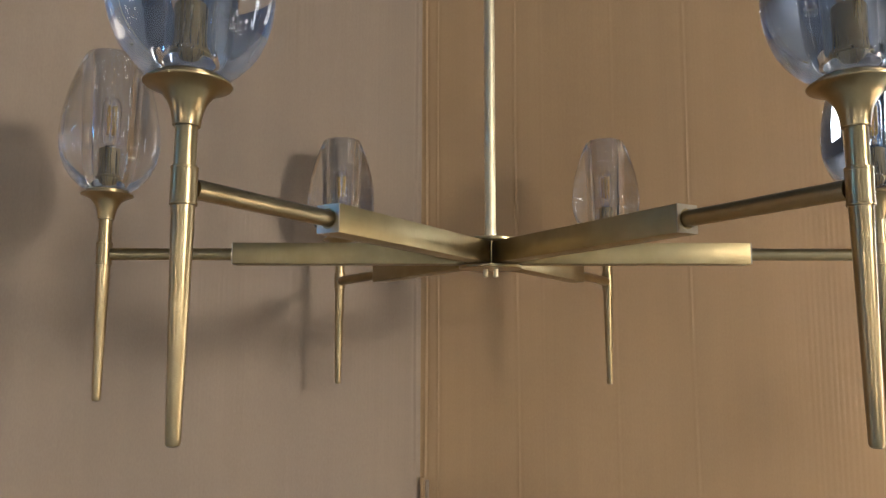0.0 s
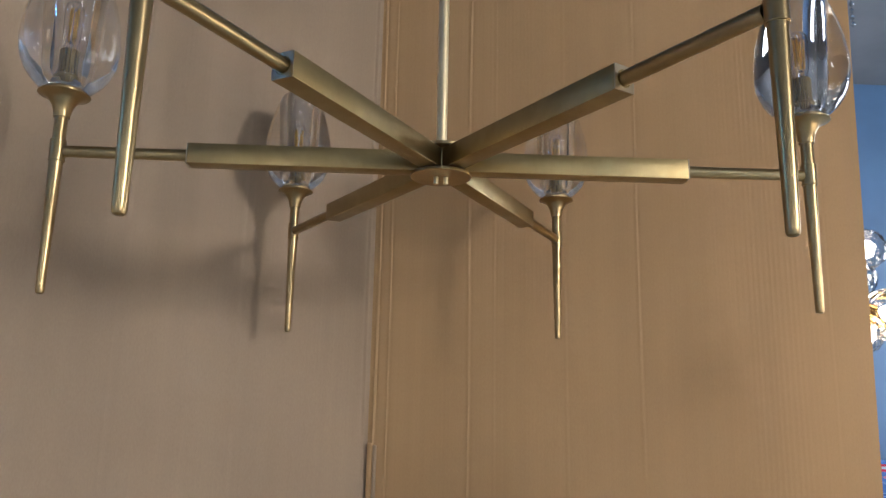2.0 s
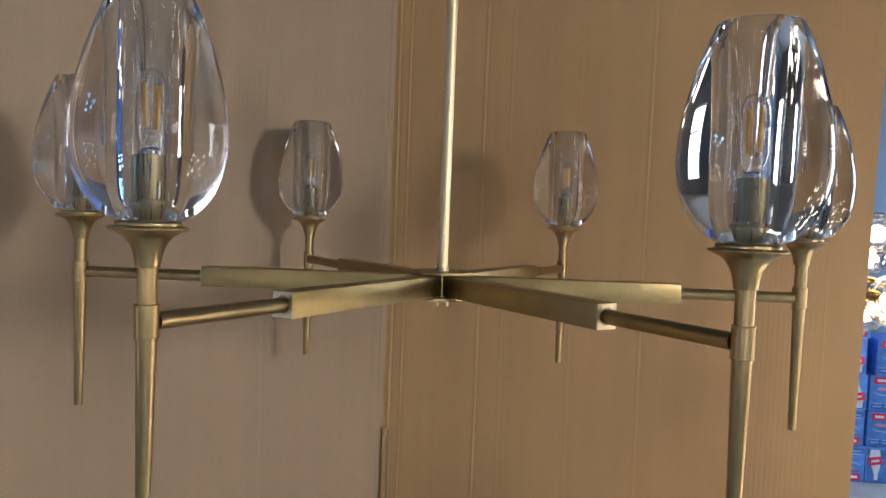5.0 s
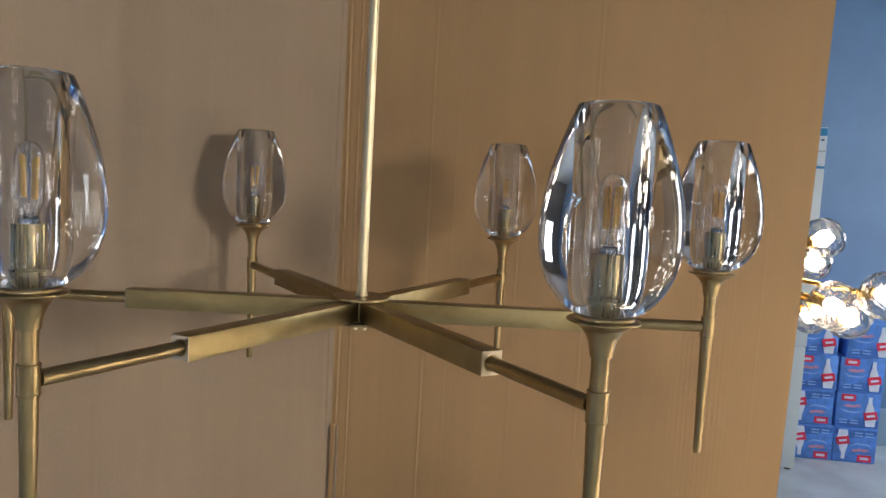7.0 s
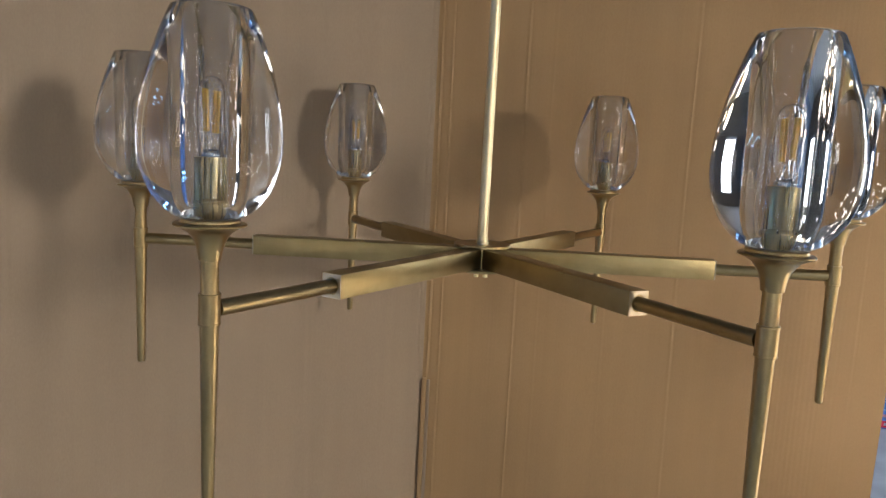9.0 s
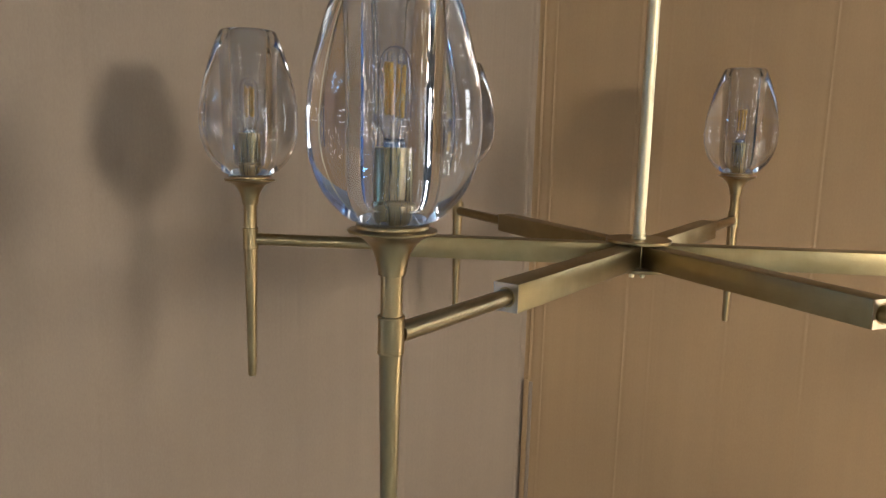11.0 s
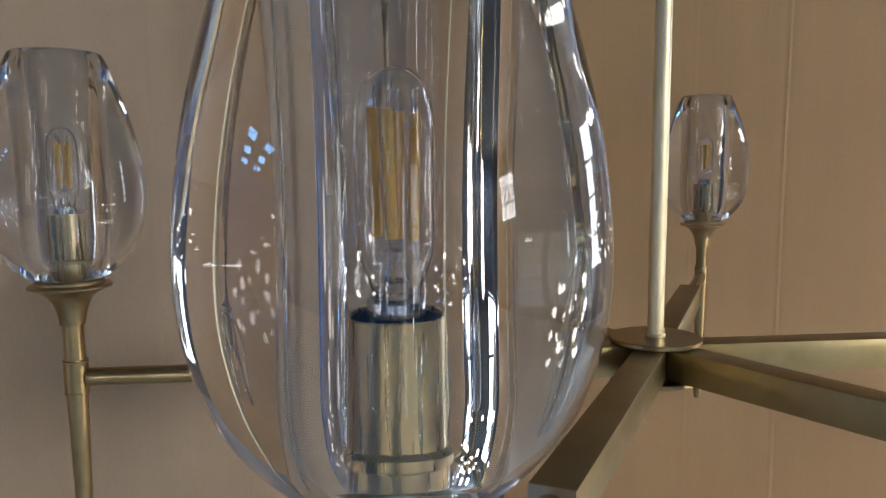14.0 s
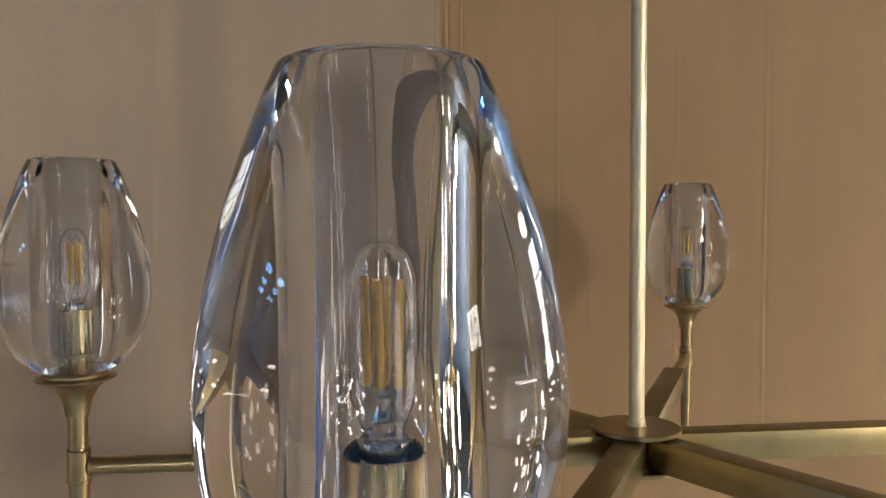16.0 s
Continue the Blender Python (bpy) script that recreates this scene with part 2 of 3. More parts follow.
def window(number, side, c, sill, w, h, na, nu):
    """A steel window with thin glazing bars, set in its opening."""
    top = tagged(new(f"window_{number}"), "tall multi-pane window with grey steel glazing bars", "window", kind="structure")
    if side == "east":
        top.matrix_basis = pose(ROOM_X1 + 0.08, c, sill, 0, 0, -90)
    else:
        top.matrix_basis = pose(c, ROOM_Y0 - 0.08, sill, 0, 0, 180)
    bm = bmesh.new()
    b = 0.05
    for x0, x1, z0, z1 in ((-w / 2, w / 2, 0, b), (-w / 2, w / 2, h - b, h), (-w / 2, -w / 2 + b, b, h - b), (w / 2 - b, w / 2, b, h - b)):
        box(x0, x1, -0.03, 0.03, z0, z1, bm=bm)
    part("window_frame", bm, frame_paint, top, smooth=False)
    pw, ph = (w - 2 * b) / na, (h - 2 * b) / nu
    for i in range(1, na):
        x = -w / 2 + b + i * pw
        part("glazing_bar", box(x - 0.02, x + 0.02, -0.022, 0.022, b, h - b), frame_paint, top, smooth=False)
    for j in range(1, nu):
        z = b + j * ph
        part("glazing_bar", box(-w / 2 + b, w / 2 - b, -0.018, 0.018, z - 0.018, z + 0.018), frame_paint, top, smooth=False)
    me = finish(box(-pw / 2 + 0.021, pw / 2 - 0.021, -0.003, 0.003, -ph / 2 + 0.019, ph / 2 - 0.019), "pane", pane_glass, False)
    for i in range(na):
        for j in range(nu):
            ob = place("pane", me, top, pose(-w / 2 + b + (i + 0.5) * pw, 0, b + (j + 0.5) * ph))
            ob.visible_shadow = False
    part("window_sill", box(-w / 2 + 0.01, w / 2 - 0.01, -0.11, -0.03, 0.002, 0.03, 0.004), frame_paint, top)


for number, (side, c, sill, w, h, watts, colour, na, nu) in enumerate(WINDOWS, 1):
    window(number, side, c, sill, w, h, na, nu)

skirting = part("baseboard", box(ROOM_X0, ROOM_X1, ROOM_Y1 - 0.03, ROOM_Y1 - 0.002, 0.0, 0.26, 0.006), skirt_paint, None)
tagged(skirting, "blue-grey painted skirting along the far wall", "baseboard", kind="structure")


# ---- the two standing sheets of cardboard ----
CORNER = (-0.110, 0.665)
TOP = 2.169


def board(name, turn, side, length, grooves, ribs, mat, edge_lean, label, wobble):
    """A sheet that stands on the floor: pressed crease lines, faint ribs, a slight wave, torn-looking top."""
    step = 0.0025
    nx, nz = int(length / step), 36
    thick = 0.006
    bm = bmesh.new()

    def front(s, z):
        d = 0.0
        for at, wide, deep in grooves:
            x = (s - at - 0.0015 * math.sin(z * 5 + at * 40)) / wide
            if abs(x) < 3:
                d += deep * 0.9 * math.exp(-x * x)
                d -= deep * 0.55 * math.exp(-((x - 1.9) ** 2))
        for lo, hi, amp in ribs:
            if lo < s < hi:
                d += amp * math.sin(math.pi * (s - lo) / (hi - lo)) * math.sin(s * 2 * math.pi / 0.0105)
        d += wobble * (math.sin(s * 9.0 + 0.7 * z) + 0.5 * math.sin(s * 23.0 + 1.3 + 0.9 * z)) * min(1, s * 6)
        return d

    grid = []
    for i in range(nx + 1):
        u = i / nx
        col = []
        for j in range(nz + 1):
            z = TOP * j / nz
            s = u * (length + edge_lean * (z - 1.1))
            zz = z
            if j == nz:
                zz += 0.004 * noise.noise((s * 9, turn, 0)) + 0.002 * noise.noise((s * 40, turn, 3))
            col.append((s, zz, front(s, z)))
        grid.append(col)
    fv = [[bm.verts.new((s, side * d, z)) for s, z, d in col] for col in grid]
    bv = [[bm.verts.new((s, -side * thick, z)) for s, z, d in col] for col in grid]
    for i in range(nx):
        for j in range(nz):
            bm.faces.new((fv[i][j], fv[i + 1][j], fv[i + 1][j + 1], fv[i][j + 1]))
            bm.faces.new((bv[i][j], bv[i][j + 1], bv[i + 1][j + 1], bv[i + 1][j]))
        bm.faces.new((fv[i][0], bv[i][0], bv[i + 1][0], fv[i + 1][0]))
        bm.faces.new((fv[i][nz], fv[i + 1][nz], bv[i + 1][nz], bv[i][nz]))
    for j in range(nz):
        bm.faces.new((fv[0][j], fv[0][j + 1], bv[0][j + 1], bv[0][j]))
        bm.faces.new((fv[nx][j], bv[nx][j], bv[nx][j + 1], fv[nx][j + 1]))
    ob = part(name, bm, mat, None)
    ob.matrix_basis = pose(*CORNER, 0, 0, 0, turn)
    return tagged(ob, label, "cardboard sheet", group="standing cardboard sheets")


RIGHT_TURN, LEFT_TURN = -10.0, -143.0
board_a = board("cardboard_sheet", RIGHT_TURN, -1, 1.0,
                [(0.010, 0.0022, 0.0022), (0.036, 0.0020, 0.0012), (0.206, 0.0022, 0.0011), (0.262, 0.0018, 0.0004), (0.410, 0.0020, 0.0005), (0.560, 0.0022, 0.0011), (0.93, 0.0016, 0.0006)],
                [(0.74, 0.93, 0.00022)], kraft_shaded, 0.02,
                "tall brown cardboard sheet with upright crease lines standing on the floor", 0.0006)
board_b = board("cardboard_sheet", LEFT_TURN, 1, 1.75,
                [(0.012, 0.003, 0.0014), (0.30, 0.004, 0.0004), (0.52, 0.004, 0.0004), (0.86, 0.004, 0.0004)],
                [(0.05, 0.60, 0.00004)], kraft_lit_grey, 0.0,
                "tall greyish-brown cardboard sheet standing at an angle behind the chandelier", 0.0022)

flap = tagged(new("cardboard_strip"), "narrow folded brown cardboard strip standing in the corner", "cardboard strip")
flap.matrix_basis = pose(*CORNER, 0, 0, 0, RIGHT_TURN)
part("fold", box(0.001, 0.012, -0.0105, -0.0045, 0, 1.108, 0.0026), kraft_shaded, flap)
part("fold", box(0.0125, 0.0205, -0.0085, -0.0035, 0, 1.104, 0.0022), kraft_lit_grey, flap)


# ---- the chandelier ----
HUB_Z = 1.5
REACH = 0.5
chandelier = tagged(new("chandelier"), "six-arm brushed brass chandelier with clear crystal tulip shades", "chandelier")
chandelier.matrix_basis = pose(0.003, -0.001, HUB_Z)

part("hub", lathe([(0, -0.0149), (0.0245, -0.0149), (0.0245, 0.0149), (0, 0.0149)], 64), brass, chandelier)
for lift in (-0.0195, 0.0150):
    part("hub_plate", lathe([(0, lift), (0.0398, lift), (0.0407, lift + 0.0007), (0.0407, lift + 0.0038), (0.0398, lift + 0.0045), (0, lift + 0.0045)], 72), brass, chandelier)
for x in (-0.0065, 0.0065):
    pin = lathe([(0, -0.0300), (0.0022, -0.0300), (0.0034, -0.0290), (0.0034, -0.0196), (0, -0.0196)], 20)
    bmesh.ops.translate(pin, vec=(x, -0.004, 0), verts=pin.verts)
    part("hub_pin", pin, brass_pale, chandelier, "small brass pin under the hub")
part("stem_collar", lathe([(0.0, 0.0196), (0.0088, 0.0196), (0.0088, 0.0225), (0.0080, 0.0232), (0.0080, 0.0275), (0.0, 0.0275)], 32), brass_pale, chandelier)
part("stem", lathe([(0, 0.0276), (0.0072, 0.0276), (0.0072, ROOM_H - HUB_Z - 0.03), (0, ROOM_H - HUB_Z - 0.03)], 32), brass_pale, chandelier, "slim pale brass hanging rod")
part("canopy", lathe([(0, ROOM_H - HUB_Z - 0.001), (0.06, ROOM_H - HUB_Z - 0.001), (0.06, ROOM_H - HUB_Z - 0.02), (0.05, ROOM_H - HUB_Z - 0.03), (0, ROOM_H - HUB_Z - 0.03)], 48), brass, chandelier)

# arm meshes, along +x from the hub
BAR_END = 0.333
bm = box(0.0235, BAR_END - 0.0014, -0.0130, 0.0130, -0.0136, 0.0136, 0.0006)
bar_me = finish(bm, "arm_bar", brass_bar, True, 25)

bm = bmesh.new()
outer = [(-0.0130, -0.0136), (0.0130, -0.0136), (0.0130, 0.0136), (-0.0130, 0.0136)]
seg = 32
x0, x1 = BAR_END - 0.0014, BAR_END
hole = 0.0098


def square_at(a):
    c, s = math.cos(a), math.sin(a)
    k = min(0.0129 / max(abs(c), 1e-9), 0.0135 / max(abs(s), 1e-9))
    return c * k, s * k


angles = [2 * math.pi * i / seg for i in range(seg)] + [math.atan2(0.0135, 0.0129) + q for q in (0,)] + [math.pi - math.atan2(0.0135, 0.0129), math.pi + math.atan2(0.0135, 0.0129), 2 * math.pi - math.atan2(0.0135, 0.0129)]
angles.sort()
ro = [bm.verts.new((x1, *square_at(a))) for a in angles]
ri = [bm.verts.new((x1, hole * math.cos(a), hole * math.sin(a))) for a in angles]
rb = [bm.verts.new((x0 + 0.0002, hole * math.cos(a), hole * math.sin(a))) for a in angles]
rq = [bm.verts.new((x0 + 0.0002, *square_at(a))) for a in angles]
for i in range(len(angles)):
    j = (i + 1) % len(angles)
    bm.faces.new((ro[i], ro[j], ri[j], ri[i]))
    bm.faces.new((ri[i], ri[j], rb[j], rb[i]))
    bm.faces.new((rq[i], rq[j], ro[j], ro[i]))
    bm.faces.new((rb[i], rb[j], rq[j], rq[i]))
end_me = finish(bm, "end_plate", brass_cut, True, 25)

rod_bm = lathe([(0, 0), (0.0078, 0), (0.0078, REACH - 0.0085 - BAR_END), (0, REACH - 0.0085 - BAR_END)], 32)
rod_me = finish(rod_bm, "arm_rod", brass)

collar_me = finish(lathe([(0.0084, -0.0140), (0.0098, -0.0140), (0.0102, -0.0134), (0.0102, -0.0120), (0.0099, -0.0117), (0.0099, 0.0127), (0.0102, 0.0131), (0.0102, 0.0146), (0.0098, 0.0152), (0.0084, 0.0152)], 40), "collar", brass)
drop_me = finish(lathe([(0, -0.1885), (0.0032, -0.1883), (0.0048, -0.1872), (0.0055, -0.1850), (0.0056, -0.1815), (0.0070, -0.1000), (0.0083, -0.0300), (0.0086, -0.0142), (0, -0.0142)], 36), "drop", brass)
neck_me = finish(lathe([(0, 0.0152), (0.0082, 0.0152), (0.0082, 0.0455), (0, 0.0455)], 36), "neck", brass)
trumpet = spline([(0.0102, 0.0460), (0.0106, 0.0500), (0.0122, 0.0580), (0.0152, 0.0650), (0.0200, 0.0710), (0.0268, 0.0750), (0.0318, 0.0768)], 6)
cup_me = finish(lathe([(0, 0.0456), (0.0098, 0.0456)] + trumpet + [(0.0325, 0.0775), (0.0326, 0.0784), (0.0320, 0.0792), (0.0272, 0.0798), (0.0266, 0.0804), (0.0266, 0.0824), (0.0259, 0.0835), (0.0248, 0.0838), (0, 0.0838)], 56), "cup", brass)

G0 = 0.0842
out = spline([(0.0225, 0.0), (0.0292, 0.0012), (0.0376, 0.0065), (0.0470, 0.0165), (0.0541, 0.0280), (0.0602, 0.0465), (0.0624, 0.0660), (0.0612, 0.0880), (0.0580, 0.1090), (0.0532, 0.1290), (0.0468, 0.1500), (0.0398, 0.1690), (0.0355, 0.1788)], 6)
rim = [(0.0348, 0.1803), (0.0338, 0.1813), (0.0322, 0.1820), (0.0300, 0.1825), (0.0272, 0.1827), (0.0264, 0.1823), (0.0260, 0.1814)]
inner = spline([(0.0257, 0.1790), (0.0247, 0.1650), (0.0237, 0.1450), (0.0229, 0.1200), (0.0222, 0.0900), (0.0220, 0.0450), (0.0214, 0.0340), (0.0200, 0.0255), (0.0180, 0.0205), (0.0166, 0.0188), (0.0163, 0.0170), (0.0163, 0.0)], 5)
shade_me = finish(lathe([(r, z + G0) for r, z in out + rim + inner], 72, closed=True), "glass_shade", crystal, True, 60)

brass_sleeve = brushed_metal("sleeve_brass", (0.46, 0.335, 0.155), (0.55, 0.415, 0.205), 0.28, (1, 1, 0.05), 0.05)
sleeve_me = finish(lathe([(0, G0 - 0.0003), (0.0150, G0 - 0.0003), (0.0150, G0 + 0.0223), (0.0160, G0 + 0.0229), (0.0160, G0 + 0.0253), (0.0152, G0 + 0.0261), (0.0143, G0 + 0.0267), (0.0143, G0 + 0.0562), (0.0141, G0 + 0.0565), (0.0138, G0 + 0.0565), (0.0136, G0 + 0.0562), (0.0136, G0 + 0.0420), (0, G0 + 0.0420)], 48), "socket_sleeve", brass_sleeve)
socket_me = finish(lathe([(0, G0 + 0.0422), (0.0134, G0 + 0.0422), (0.0134, G0 + 0.0556), (0.0118, G0 + 0.0556), (0.0112, G0 + 0.0530), (0.0095, G0 + 0.0525), (0, G0 + 0.0525)], 36), "socket", black_plastic)
cap_me = finish(lathe([(0, G0 + 0.0527), (0.0086, G0 + 0.0527), (0.0086, G0 + 0.0540), (0.0080, G0 + 0.0548), (0.0088, G0 + 0.0560), (0.0088, G0 + 0.0596), (0.0078, G0 + 0.0606), (0, G0 + 0.0606)], 32), "bulb_cap", chrome)
B0 = G0 + 0.0607
b_out = spline([(0.0072, 0.0), (0.0080, 0.0030), (0.0104, 0.0080), (0.0118, 0.0140), (0.0118, 0.0240), (0.0118, 0.0395), (0.0110, 0.0465), (0.0086, 0.0520), (0.0045, 0.0551)], 5)
b_in = [(max(0.0, r - 0.0007), max(0.0008, z - 0.0006)) for r, z in b_out]
bulb_me = finish(lathe([(r, z + B0) for r, z in b_out + [(0.0, 0.0558)]] + [(0.0, 0.0550 + B0)] + [(r, z + B0) for r, z in reversed(b_in)], 40, closed=True), "bulb", bulb_glass, True, 60)
press_me = finish(lathe([(0, B0 + 0.0010), (0.0044, B0 + 0.0010), (0.0034, B0 + 0.0045), (0.0022, B0 + 0.0080), (0.0028, B0 + 0.0105), (0.0, B0 + 0.0116)], 20), "glass_press", bulb_glass)
fil_me = finish(lathe([(0, -0.0160), (0.0013, -0.0158), (0.0017, -0.0150), (0.0017, 0.0150), (0.0013, 0.0158), (0, 0.0160)], 12), "filament", filament_mat)
wire_me = finish(lathe([(0, -0.003), (0.00035, -0.003), (0.00035, 0.003), (0, 0.003)], 6), "filament_wire", chrome)
screw_me = finish(lathe([(0, 0), (0.0022, 0), (0.0022, 0.0016), (0.0016, 0.0022), (0, 0.0022)], 16), "set_screw", chrome)

ARMS = [(359.8, 0.503), (61.2, 0.503), (120.5, 0.505), (180.0, 0.5025), (240.0, 0.5010), (300.0, 0.4985)]
for k, (swing, reach) in enumerate(ARMS):
    m = pose(0, 0, 0, 0, 0, swing)
    bar = place("arm_bar", bar_me, chandelier, m)
    place("end_plate", end_me, bar, None, "pale cut end of the brass bar")
    place("arm_rod", rod_me, chandelier, m @ pose(BAR_END - 0.001, 0, 0, 0, 90, 0) @ Matrix.Diagonal((1, 1, (reach - 0.0085 - BAR_END) / (REACH - 0.0085 - BAR_END), 1)))
    at = m @ pose(reach, 0, 0)
    place("collar", collar_me, chandelier, at)
    place("drop", drop_me, chandelier, at)
    place("neck", neck_me, chandelier, at)
    place("cup", cup_me, chandelier, at)
    place("glass_shade", shade_me, chandelier, at, "thick clear crystal tulip shade")
    sleeve = place("socket_sleeve", sleeve_me, chandelier, at)
    place("socket", socket_me, sleeve, None, "black lamp socket")
    for a in (20, 140, 260):
        place("set_screw", screw_me, sleeve, pose(0, 0, 0, 0, 0, a) @ pose(0.0150, 0, G0 + 0.0095, 0, 90, 0))
    spin = 37 * k + 15
    bulb = place("bulb", bulb_me, chandelier, at @ pose(0, 0, 0, 0, 0, spin), "clear tubular filament bulb, unlit")
    place("bulb_cap", cap_me, bulb, None, "chrome bulb cap")
    place("glass_press", press_me, bulb)
    for i, (fx, fy, lean) in enumerate(((0.0048, 0.0030, 2.0), (-0.0048, 0.0034, -2.0), (0.0046, -0.0036, 2.5), (-0.0050, -0.0030, -2.5))):
        place("filament", fil_me, bulb, pose(fx, fy, B0 + 0.0285 + 0.0015 * (i % 2), 0, lean, 0), "orange phosphor filament")
        place("filament_wire", wire_me, bulb, pose(fx * 0.95, fy * 0.95, B0 + 0.0470 + 0.0015 * (i % 2)))


# ---- things beyond the cardboard ----
def globe_meshes(r, seed):
    rnd = random.Random(seed)
    bm = bmesh.new()
    bmesh.ops.create_icosphere(bm, subdivisions=3, radius=r)
    for v in bm.verts:
        v.co *= 1 + rnd.uniform(-0.028, 0.028)
    cut = bmesh.new()
    bmesh.ops.create_icosphere(cut, subdivisions=3, radius=r * 0.955)
    for f in cut.faces:
        f.normal_flip()
    me = bpy.data.meshes.new("inner")
    cut.to_mesh(me)
    cut.free()
    bm.from_mesh(me)
    for f in bm.faces:
        f.smooth = False
    out_me = bpy.data.meshes.new("glass_globe")
    bm.to_mesh(out_me)
    bm.free()
    bpy.data.meshes.remove(me)
    out_me.materials.append(smoke_glass)
    return out_me


globe_me = globe_meshes(0.058, 5)
glow_me = finish(lathe(spline([(0.0, -0.024), (0.012, -0.020), (0.020, -0.007), (0.021, 0.004), (0.015, 0.017), (0.0, 0.024)], 4), 20), "lit_bulb", lit_bulb)
cluster = tagged(new("bubble_chandelier"), "gold branching chandelier with lit smoky glass globes", "chandelier")
CC = Vector((0.92, 1.00, 1.49))
cluster.matrix_basis = pose(*CC)
part("hub", lathe([(0, -0.05), (0.02, -0.05), (0.026, -0.04), (0.026, 0.04), (0.02, 0.05), (0, 0.05)], 32), gold, cluster)
part("stem", tube_between((0, 0, 0.051), (0, 0, ROOM_H - CC.z - 0.021), 0.009), gold, cluster)
part("canopy", lathe([(0, ROOM_H - CC.z - 0.02), (0.07, ROOM_H - CC.z - 0.02), (0.07, ROOM_H - CC.z - 0.001), (0, ROOM_H - CC.z - 0.001)], 40), gold, cluster)
for k, (x, y, z, size) in enumerate(((1.103, 0.846, 1.590, 0.92), (1.110, 0.90, 1.525, 0.85), (1.130, 0.815, 1.423, 1.12), (1.180, 0.83, 1.392, 0.98), (1.105, 0.88, 1.384, 0.85), (1.226, 0.764, 1.461, 1.05),
                                    (0.70, 1.12, 1.60, 1.0), (0.74, 1.25, 1.42, 1.0), (0.86, 1.26, 1.57, 1.0))):
    g = Vector((x, y, z)) - CC
    end = g * (1 - 0.045 * size / g.length)
    branch = part("branch", tube_between(g.normalized() * 0.02, end, 0.006), gold, cluster)
    turn = g.to_track_quat("Z", "Y").to_matrix().to_4x4()
    holder = part("lamp_holder", lathe([(0, -0.030), (0.010, -0.030), (0.016, -0.022), (0.016, 0.0), (0, 0.0)], 24), gold, cluster)
    holder.matrix_basis = Matrix.Translation(g - g.normalized() * 0.025 * size) @ turn
    place("glass_globe", globe_me, cluster, Matrix.Translation(g) @ turn @ pose(0, 0, 0, 0, 0, 50 * k) @ Matrix.Diagonal((size, size, size * 0.96, 1)), "lit faceted smoky glass globe")
    place("lit_bulb", glow_me, cluster, Matrix.Translation(g) @ turn, "glowing warm white bulb")


def globe_lamp(at, seed, mat, count, spread, size):
    """A round hanging lamp with lit opal globes all round the hub."""
    rnd = random.Random(seed)
    top = tagged(new("globe_chandelier"), "round gold chandelier bristling with lit opal glass globes", "chandelier", group="round globe chandeliers")
    top.matrix_basis = pose(*at)
    high = ROOM_H - at[2]
    part("hub", lathe([(0, -0.05), (0.02, -0.05), (0.026, -0.04), (0.026, 0.04), (0.02, 0.05), (0, 0.05)], 32), gold, top)
    part("stem", tube_between((0, 0, 0.051), (0, 0, high - 0.021), 0.009), gold, top)
    part("canopy", lathe([(0, high - 0.02), (0.07, high - 0.02), (0.07, high - 0.001), (0, high - 0.001)], 40), gold, top)
    globe = finish(lathe([(size * math.sin(math.pi * i / 14), -size * math.cos(math.pi * i / 14)) for i in range(15)], 24), "globe", mat)
    for k in range(count):
        up = 0.78 - 1.56 * (k + 0.5) / count
        a = 2.39996 * k + rnd.uniform(-0.2, 0.2)
        flat_r = math.sqrt(1 - up * up)
        g = Vector((flat_r * math.cos(a), flat_r * math.sin(a), up)) * spread * rnd.uniform(0.85, 1.1)
        n_g = g.normalized()
        turn = g.to_track_quat("Z", "Y").to_matrix().to_4x4()
        part("branch", tube_between(n_g * 0.02, g - n_g * (size + 0.020), 0.006), gold, top)
        part("lamp_holder", lathe([(0, -0.022), (0.010, -0.022), (0.018, -0.014), (0.018, 0.002), (0, 0.002)], 24), gold, top).matrix_basis = Matrix.Translation(g - n_g * size) @ turn
        place("globe", globe, top, Matrix.Translation(g) @ turn, "glowing warm white opal globe")
    return top


globe_lamp((-2.05, -1.00, 1.27), 3, warm_opal, 16, 0.40, 0.042)
globe_lamp((-1.05, -2.60, 1.50), 8, small_opal, 16, 0.36, 0.024)
globe_lamp((0.75, -2.75, 1.42), 21, small_opal, 16, 0.36, 0.024)
# Unseen lamp, added to brighten the right end of the right-hand sheet.
globe_lamp((1.42, -0.32, 1.12), 14, fill_opal, 22, 0.42, 0.040)


def flat(points, depth=0.0015):
    """A thin raised shape in the x-z plane, facing -y."""
    bm = bmesh.new()
    f = bm.faces.new([bm.verts.new((x, 0, z)) for x, z in points])
    made = bmesh.ops.extrude_face_region(bm, geom=[f])
    bmesh.ops.translate(bm, vec=(0, -depth, 0), verts=[v for v in made["geom"] if isinstance(v, bmesh.types.BMVert)])
    return bm


def rect(x0, x1, z0, z1, tilt=0.0):
    cx, cz = (x0 + x1) / 2, (z0 + z1) / 2
    c, s = math.cos(radians(tilt)), math.sin(radians(tilt))
    return [(cx + (x - cx) * c - (z - cz) * s, cz + (x - cx) * s + (z - cz) * c) for x, z in ((x0, z0), (x1, z0), (x1, z1), (x0, z1))]


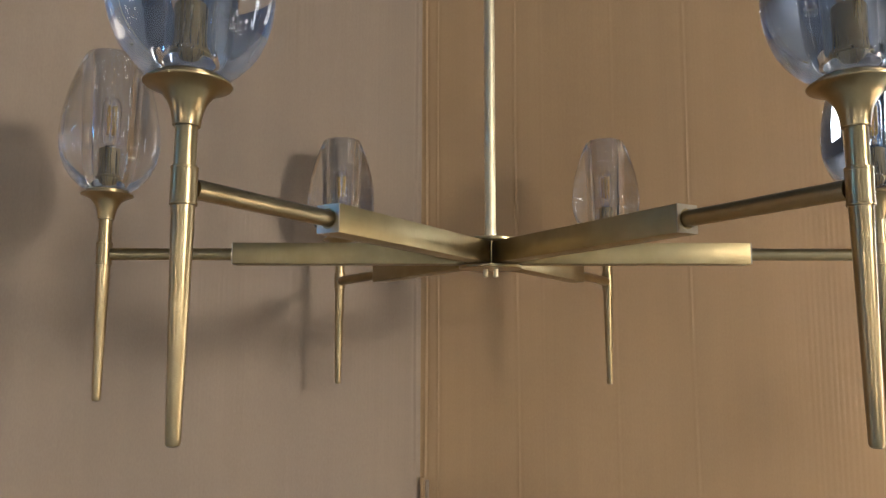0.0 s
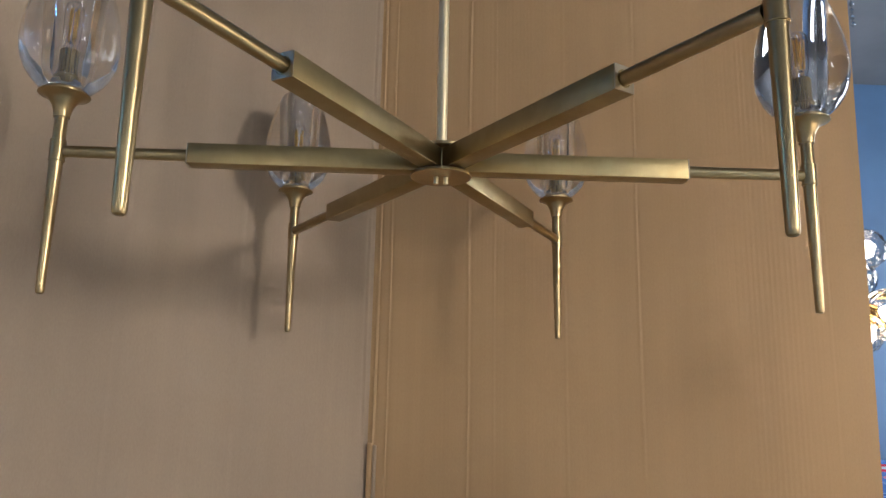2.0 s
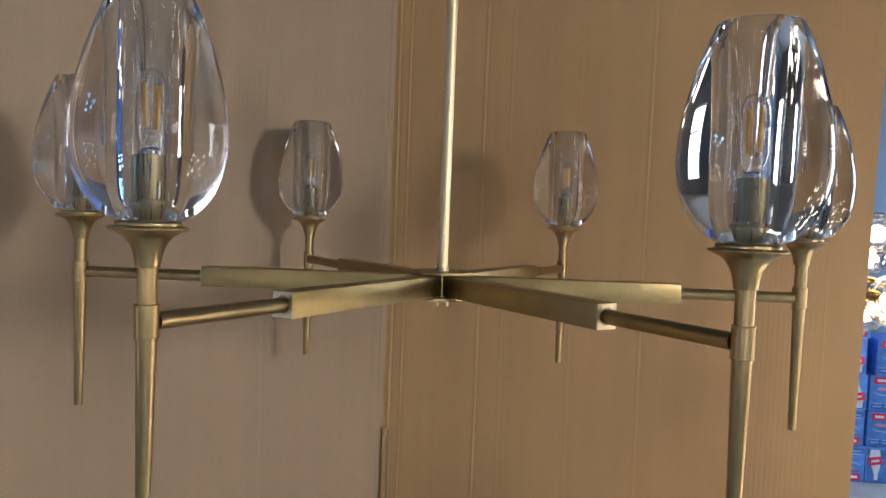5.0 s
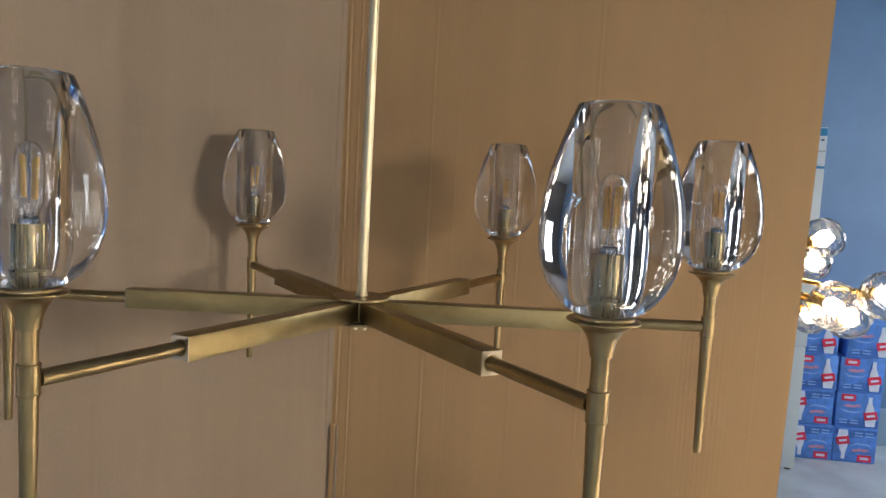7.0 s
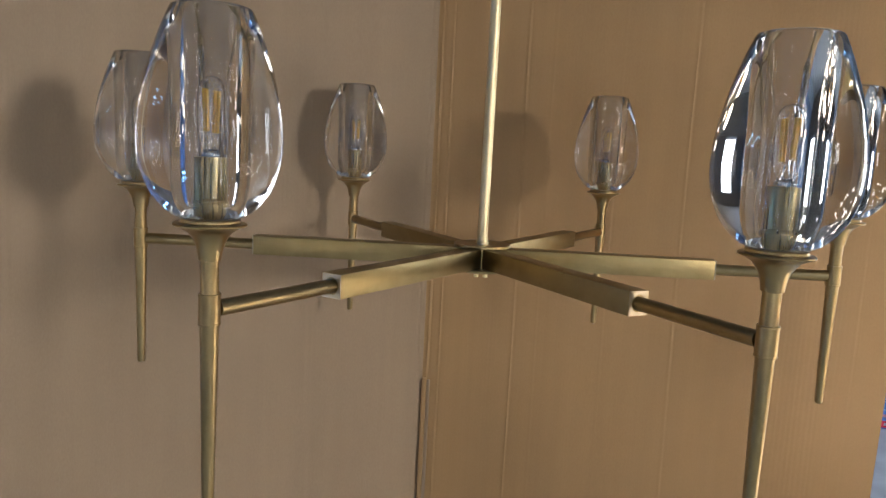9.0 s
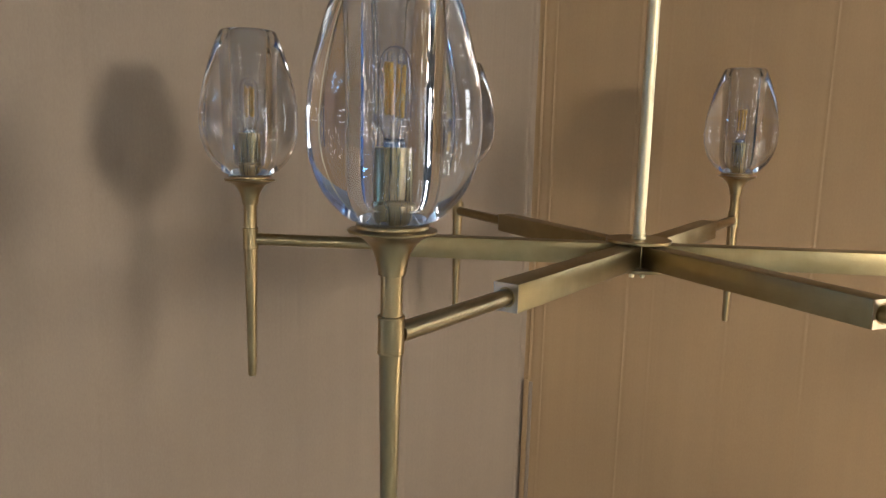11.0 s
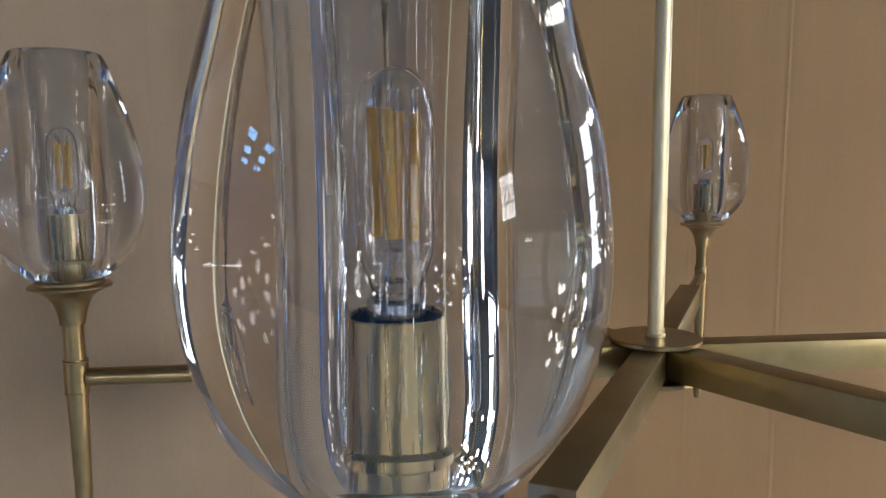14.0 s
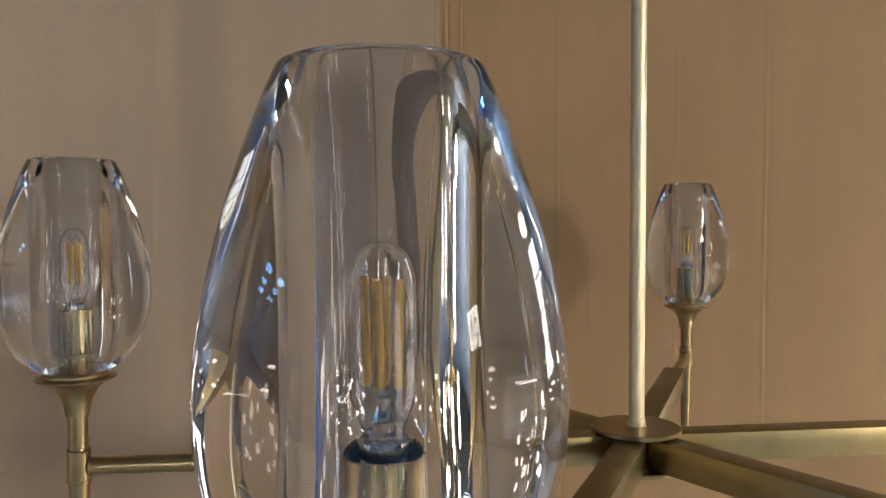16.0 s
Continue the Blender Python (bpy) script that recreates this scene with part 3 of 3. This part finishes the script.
def carton(w, h, deep, flip, colour=None):
    """A printed drinks carton: blue body, pale bottle, red and pink patches, lines of small print as bars."""
    top = tagged(new("drinks_carton"), "blue printed drinks carton with red patches in a stack", "carton", group="stacked drinks cartons")
    part("body", box(-w / 2, w / 2, 0, deep, 0.001, h - 0.001, 0.004), colour or carton_blue, top)

    def art(name, pts, mat, lift=0.0):
        pts = [(x * w, z * h) for x, z in pts]
        if flip:
            pts = [(-x, h - z) for x, z in pts]
        ob = part(name, flat(pts), mat, top, smooth=False)
        ob.matrix_basis = pose(0, -0.0005 - lift, 0)

    art("printed_band", [(-0.47, 0.05), (0.47, 0.05), (0.47, 0.22), (0.1, 0.30), (-0.47, 0.18)], carton_navy)
    art("printed_bottle", [(0.20, 0.06), (0.40, 0.06), (0.42, 0.30), (0.36, 0.55), (0.30, 0.74), (0.295, 0.90), (0.215, 0.90), (0.21, 0.74), (0.17, 0.55), (0.16, 0.30)], carton_white, 0.0016)
    art("printed_patch", rect(0.14, 0.44, 0.26, 0.48, 12), carton_red, 0.0032)
    art("printed_patch", rect(-0.40, -0.08, 0.76, 0.95), carton_red, 0.0016)
    art("printed_bar", rect(-0.34, -0.14, 0.82, 0.89), carton_white, 0.0032)
    art("printed_bar", rect(0.20, 0.38, 0.34, 0.40, 12), carton_white, 0.0048)
    art("printed_swash", [(-0.42, 0.56), (-0.30, 0.49), (-0.05, 0.46), (0.12, 0.52), (-0.05, 0.42), (-0.30, 0.44)], carton_sky, 0.0016)
    art("printed_mark", [(-0.34, 0.62), (-0.24, 0.67), (-0.12, 0.65), (0.02, 0.68), (0.06, 0.62), (-0.10, 0.58), (-0.26, 0.58)], carton_pink, 0.0016)
    for z in (0.12, 0.20):
        art("printed_bar", rect(-0.40, -0.22, z, z + 0.03), carton_sky, 0.0016)
        art("printed_bar", rect(-0.16, 0.02, z, z + 0.03), carton_sky, 0.0016)
    return top


CW, CH, CD = 0.27, 0.229, 0.33
STACK = Vector((3.04, 3.66, 0))
TURN_STACK = -8.0
upright = carton(CW, CH, CD, False)
turned = carton(CW * 0.98, CH, CD, True)
plan = [[(1, 0.0), (1, 0.01), (1, 0.0)], [(0, 0.0), (1, -0.005), (1, 0.0)], [(0, 0.004), (0, 0.0), (0, 0.0)], [(0, 0.03), (0, -0.02), (0, 0.0)], [(0, 0.0), (1, 0.0), (0, 0.0)]]
used = {0: False, 1: False}
for row, cells in enumerate(plan):
    if row == 4:
        cells = cells[1:2]
    for col, (kind, shift) in enumerate(cells):
        n_col = col + (1 if row == 4 else 0)
        x = -CW / 2 - n_col * (CW + 0.008) + shift
        m = Matrix.Translation(STACK) @ pose(0, 0, 0, 0, 0, TURN_STACK) @ pose(x, 0.012 * ((row * 7 + n_col * 3) % 3 - 1) * 0.5, row * CH)
        src = turned if kind else upright
        if used[kind]:
            copy_thing(src, m)
        else:
            src.matrix_basis = m
            used[kind] = True

cabinet = tagged(new("display_board"), "tall pale white panel board with a blue and white label", "panel")
cabinet.matrix_basis = pose(2.43, 3.485, 0, 0, 0, -14)
part("lower_panel", box(-0.34, 0, 0, 0.04, 0.012, 0.770, 0.003), white_panel, cabinet)
part("upper_panel", box(-0.34, 0.004, 0, 0.04, 0.776, 2.105, 0.003), white_panel, cabinet)
for x in (-0.32, -0.05):
    part("foot", box(x, x + 0.03, 0.004, 0.036, 0.0, 0.0118), black_plastic, cabinet)
tag = part("label_sheet", box(-0.20, 0.002, -0.003, -0.0005, 1.86, 2.10), label_white, cabinet, smooth=False)
part("label_band", box(-0.20, 0.002, -0.005, -0.0032, 2.055, 2.10), label_blue, tag, smooth=False)
part("label_band", box(-0.20, 0.002, -0.005, -0.0032, 1.86, 1.875), label_blue, tag, smooth=False)
part("label_line", box(-0.20, 0.0, -0.0045, -0.0032, 1.962, 1.966), ink, tag, smooth=False)
part("label_mark", box(-0.03, -0.012, -0.0045, -0.0032, 2.025, 2.036), ink, tag, smooth=False)

# a black spot lamp behind the top of the corner
spot = tagged(new("spot_lamp"), "black round spot lamp hanging behind the cardboard corner", "spot lamp")
spot.matrix_basis = pose(-0.075, 0.80, 2.22)
part("housing", lathe([(0, -0.02), (0.030, -0.02), (0.040, -0.012), (0.044, 0.0), (0.044, 0.030), (0.034, 0.040), (0.034, 0.055), (0, 0.055)], 40), black_metal, spot)
part("rod", tube_between((0, 0, 0.056), (0, 0, ROOM_H - 2.22 - 0.011), 0.006), black_metal, spot)
part("canopy", lathe([(0, ROOM_H - 2.22 - 0.010), (0.05, ROOM_H - 2.22 - 0.010), (0.05, ROOM_H - 2.22 - 0.001), (0, ROOM_H - 2.22 - 0.001)], 32), black_metal, spot)

# crystal drops of another lamp high in the back of the room
strand = tagged(new("crystal_strand"), "clear cut-crystal bead strand hanging from the ceiling", "crystal strand")
strand.matrix_basis = pose(2.113, 2.389, ROOM_H)
part("hook", lathe([(0, -0.012), (0.010, -0.012), (0.014, -0.001), (0, -0.001)], 16), chrome, strand)
part("wire", tube_between((0, 0, -0.0125), (0, 0, -0.48), 0.0012, 8), chrome, strand)
bead = lathe([(0, 0.016), (0.011, 0.004), (0.011, -0.004), (0, -0.016)], 8)
bead_me = finish(bead, "bead", crystal, False)
for i in range(5):
    place("bead", bead_me, strand, pose(0.0, 0.0, -0.48 + 0.018 + 0.036 * i, 0, 0, 20 * i))

# cool white ceiling panels of the showroom, two rows of three
cool_led, n, l, p = material("cool_white_led")
p.inputs["Base Color"].default_value = (0.8, 0.9, 1, 1)
p.inputs["Emission Color"].default_value = (0.16, 0.46, 1, 1)
p.inputs["Emission Strength"].default_value = 16.0
led_panel = tagged(new("ceiling_panel_light"), "square cool white diode panel light under the ceiling, lit", "panel light", group="ceiling panel lights")
led_panel.matrix_basis = pose(-6.3, -1.7, ROOM_H)
part("frame", box(-0.30, 0.30, -0.30, 0.30, -0.055, -0.001, 0.004), black_metal, led_panel)
part("diffuser", box(-0.28, 0.28, -0.28, 0.28, -0.068, -0.0555, 0.003), cool_led, led_panel, "cool white glowing diffuser")
for sx, sy in ((-7.5, -1.7), (-8.7, -1.7), (-6.3, -3.0), (-7.5, -3.0), (-8.7, -3.0)):
    copy_thing(led_panel, pose(sx, sy, ROOM_H))
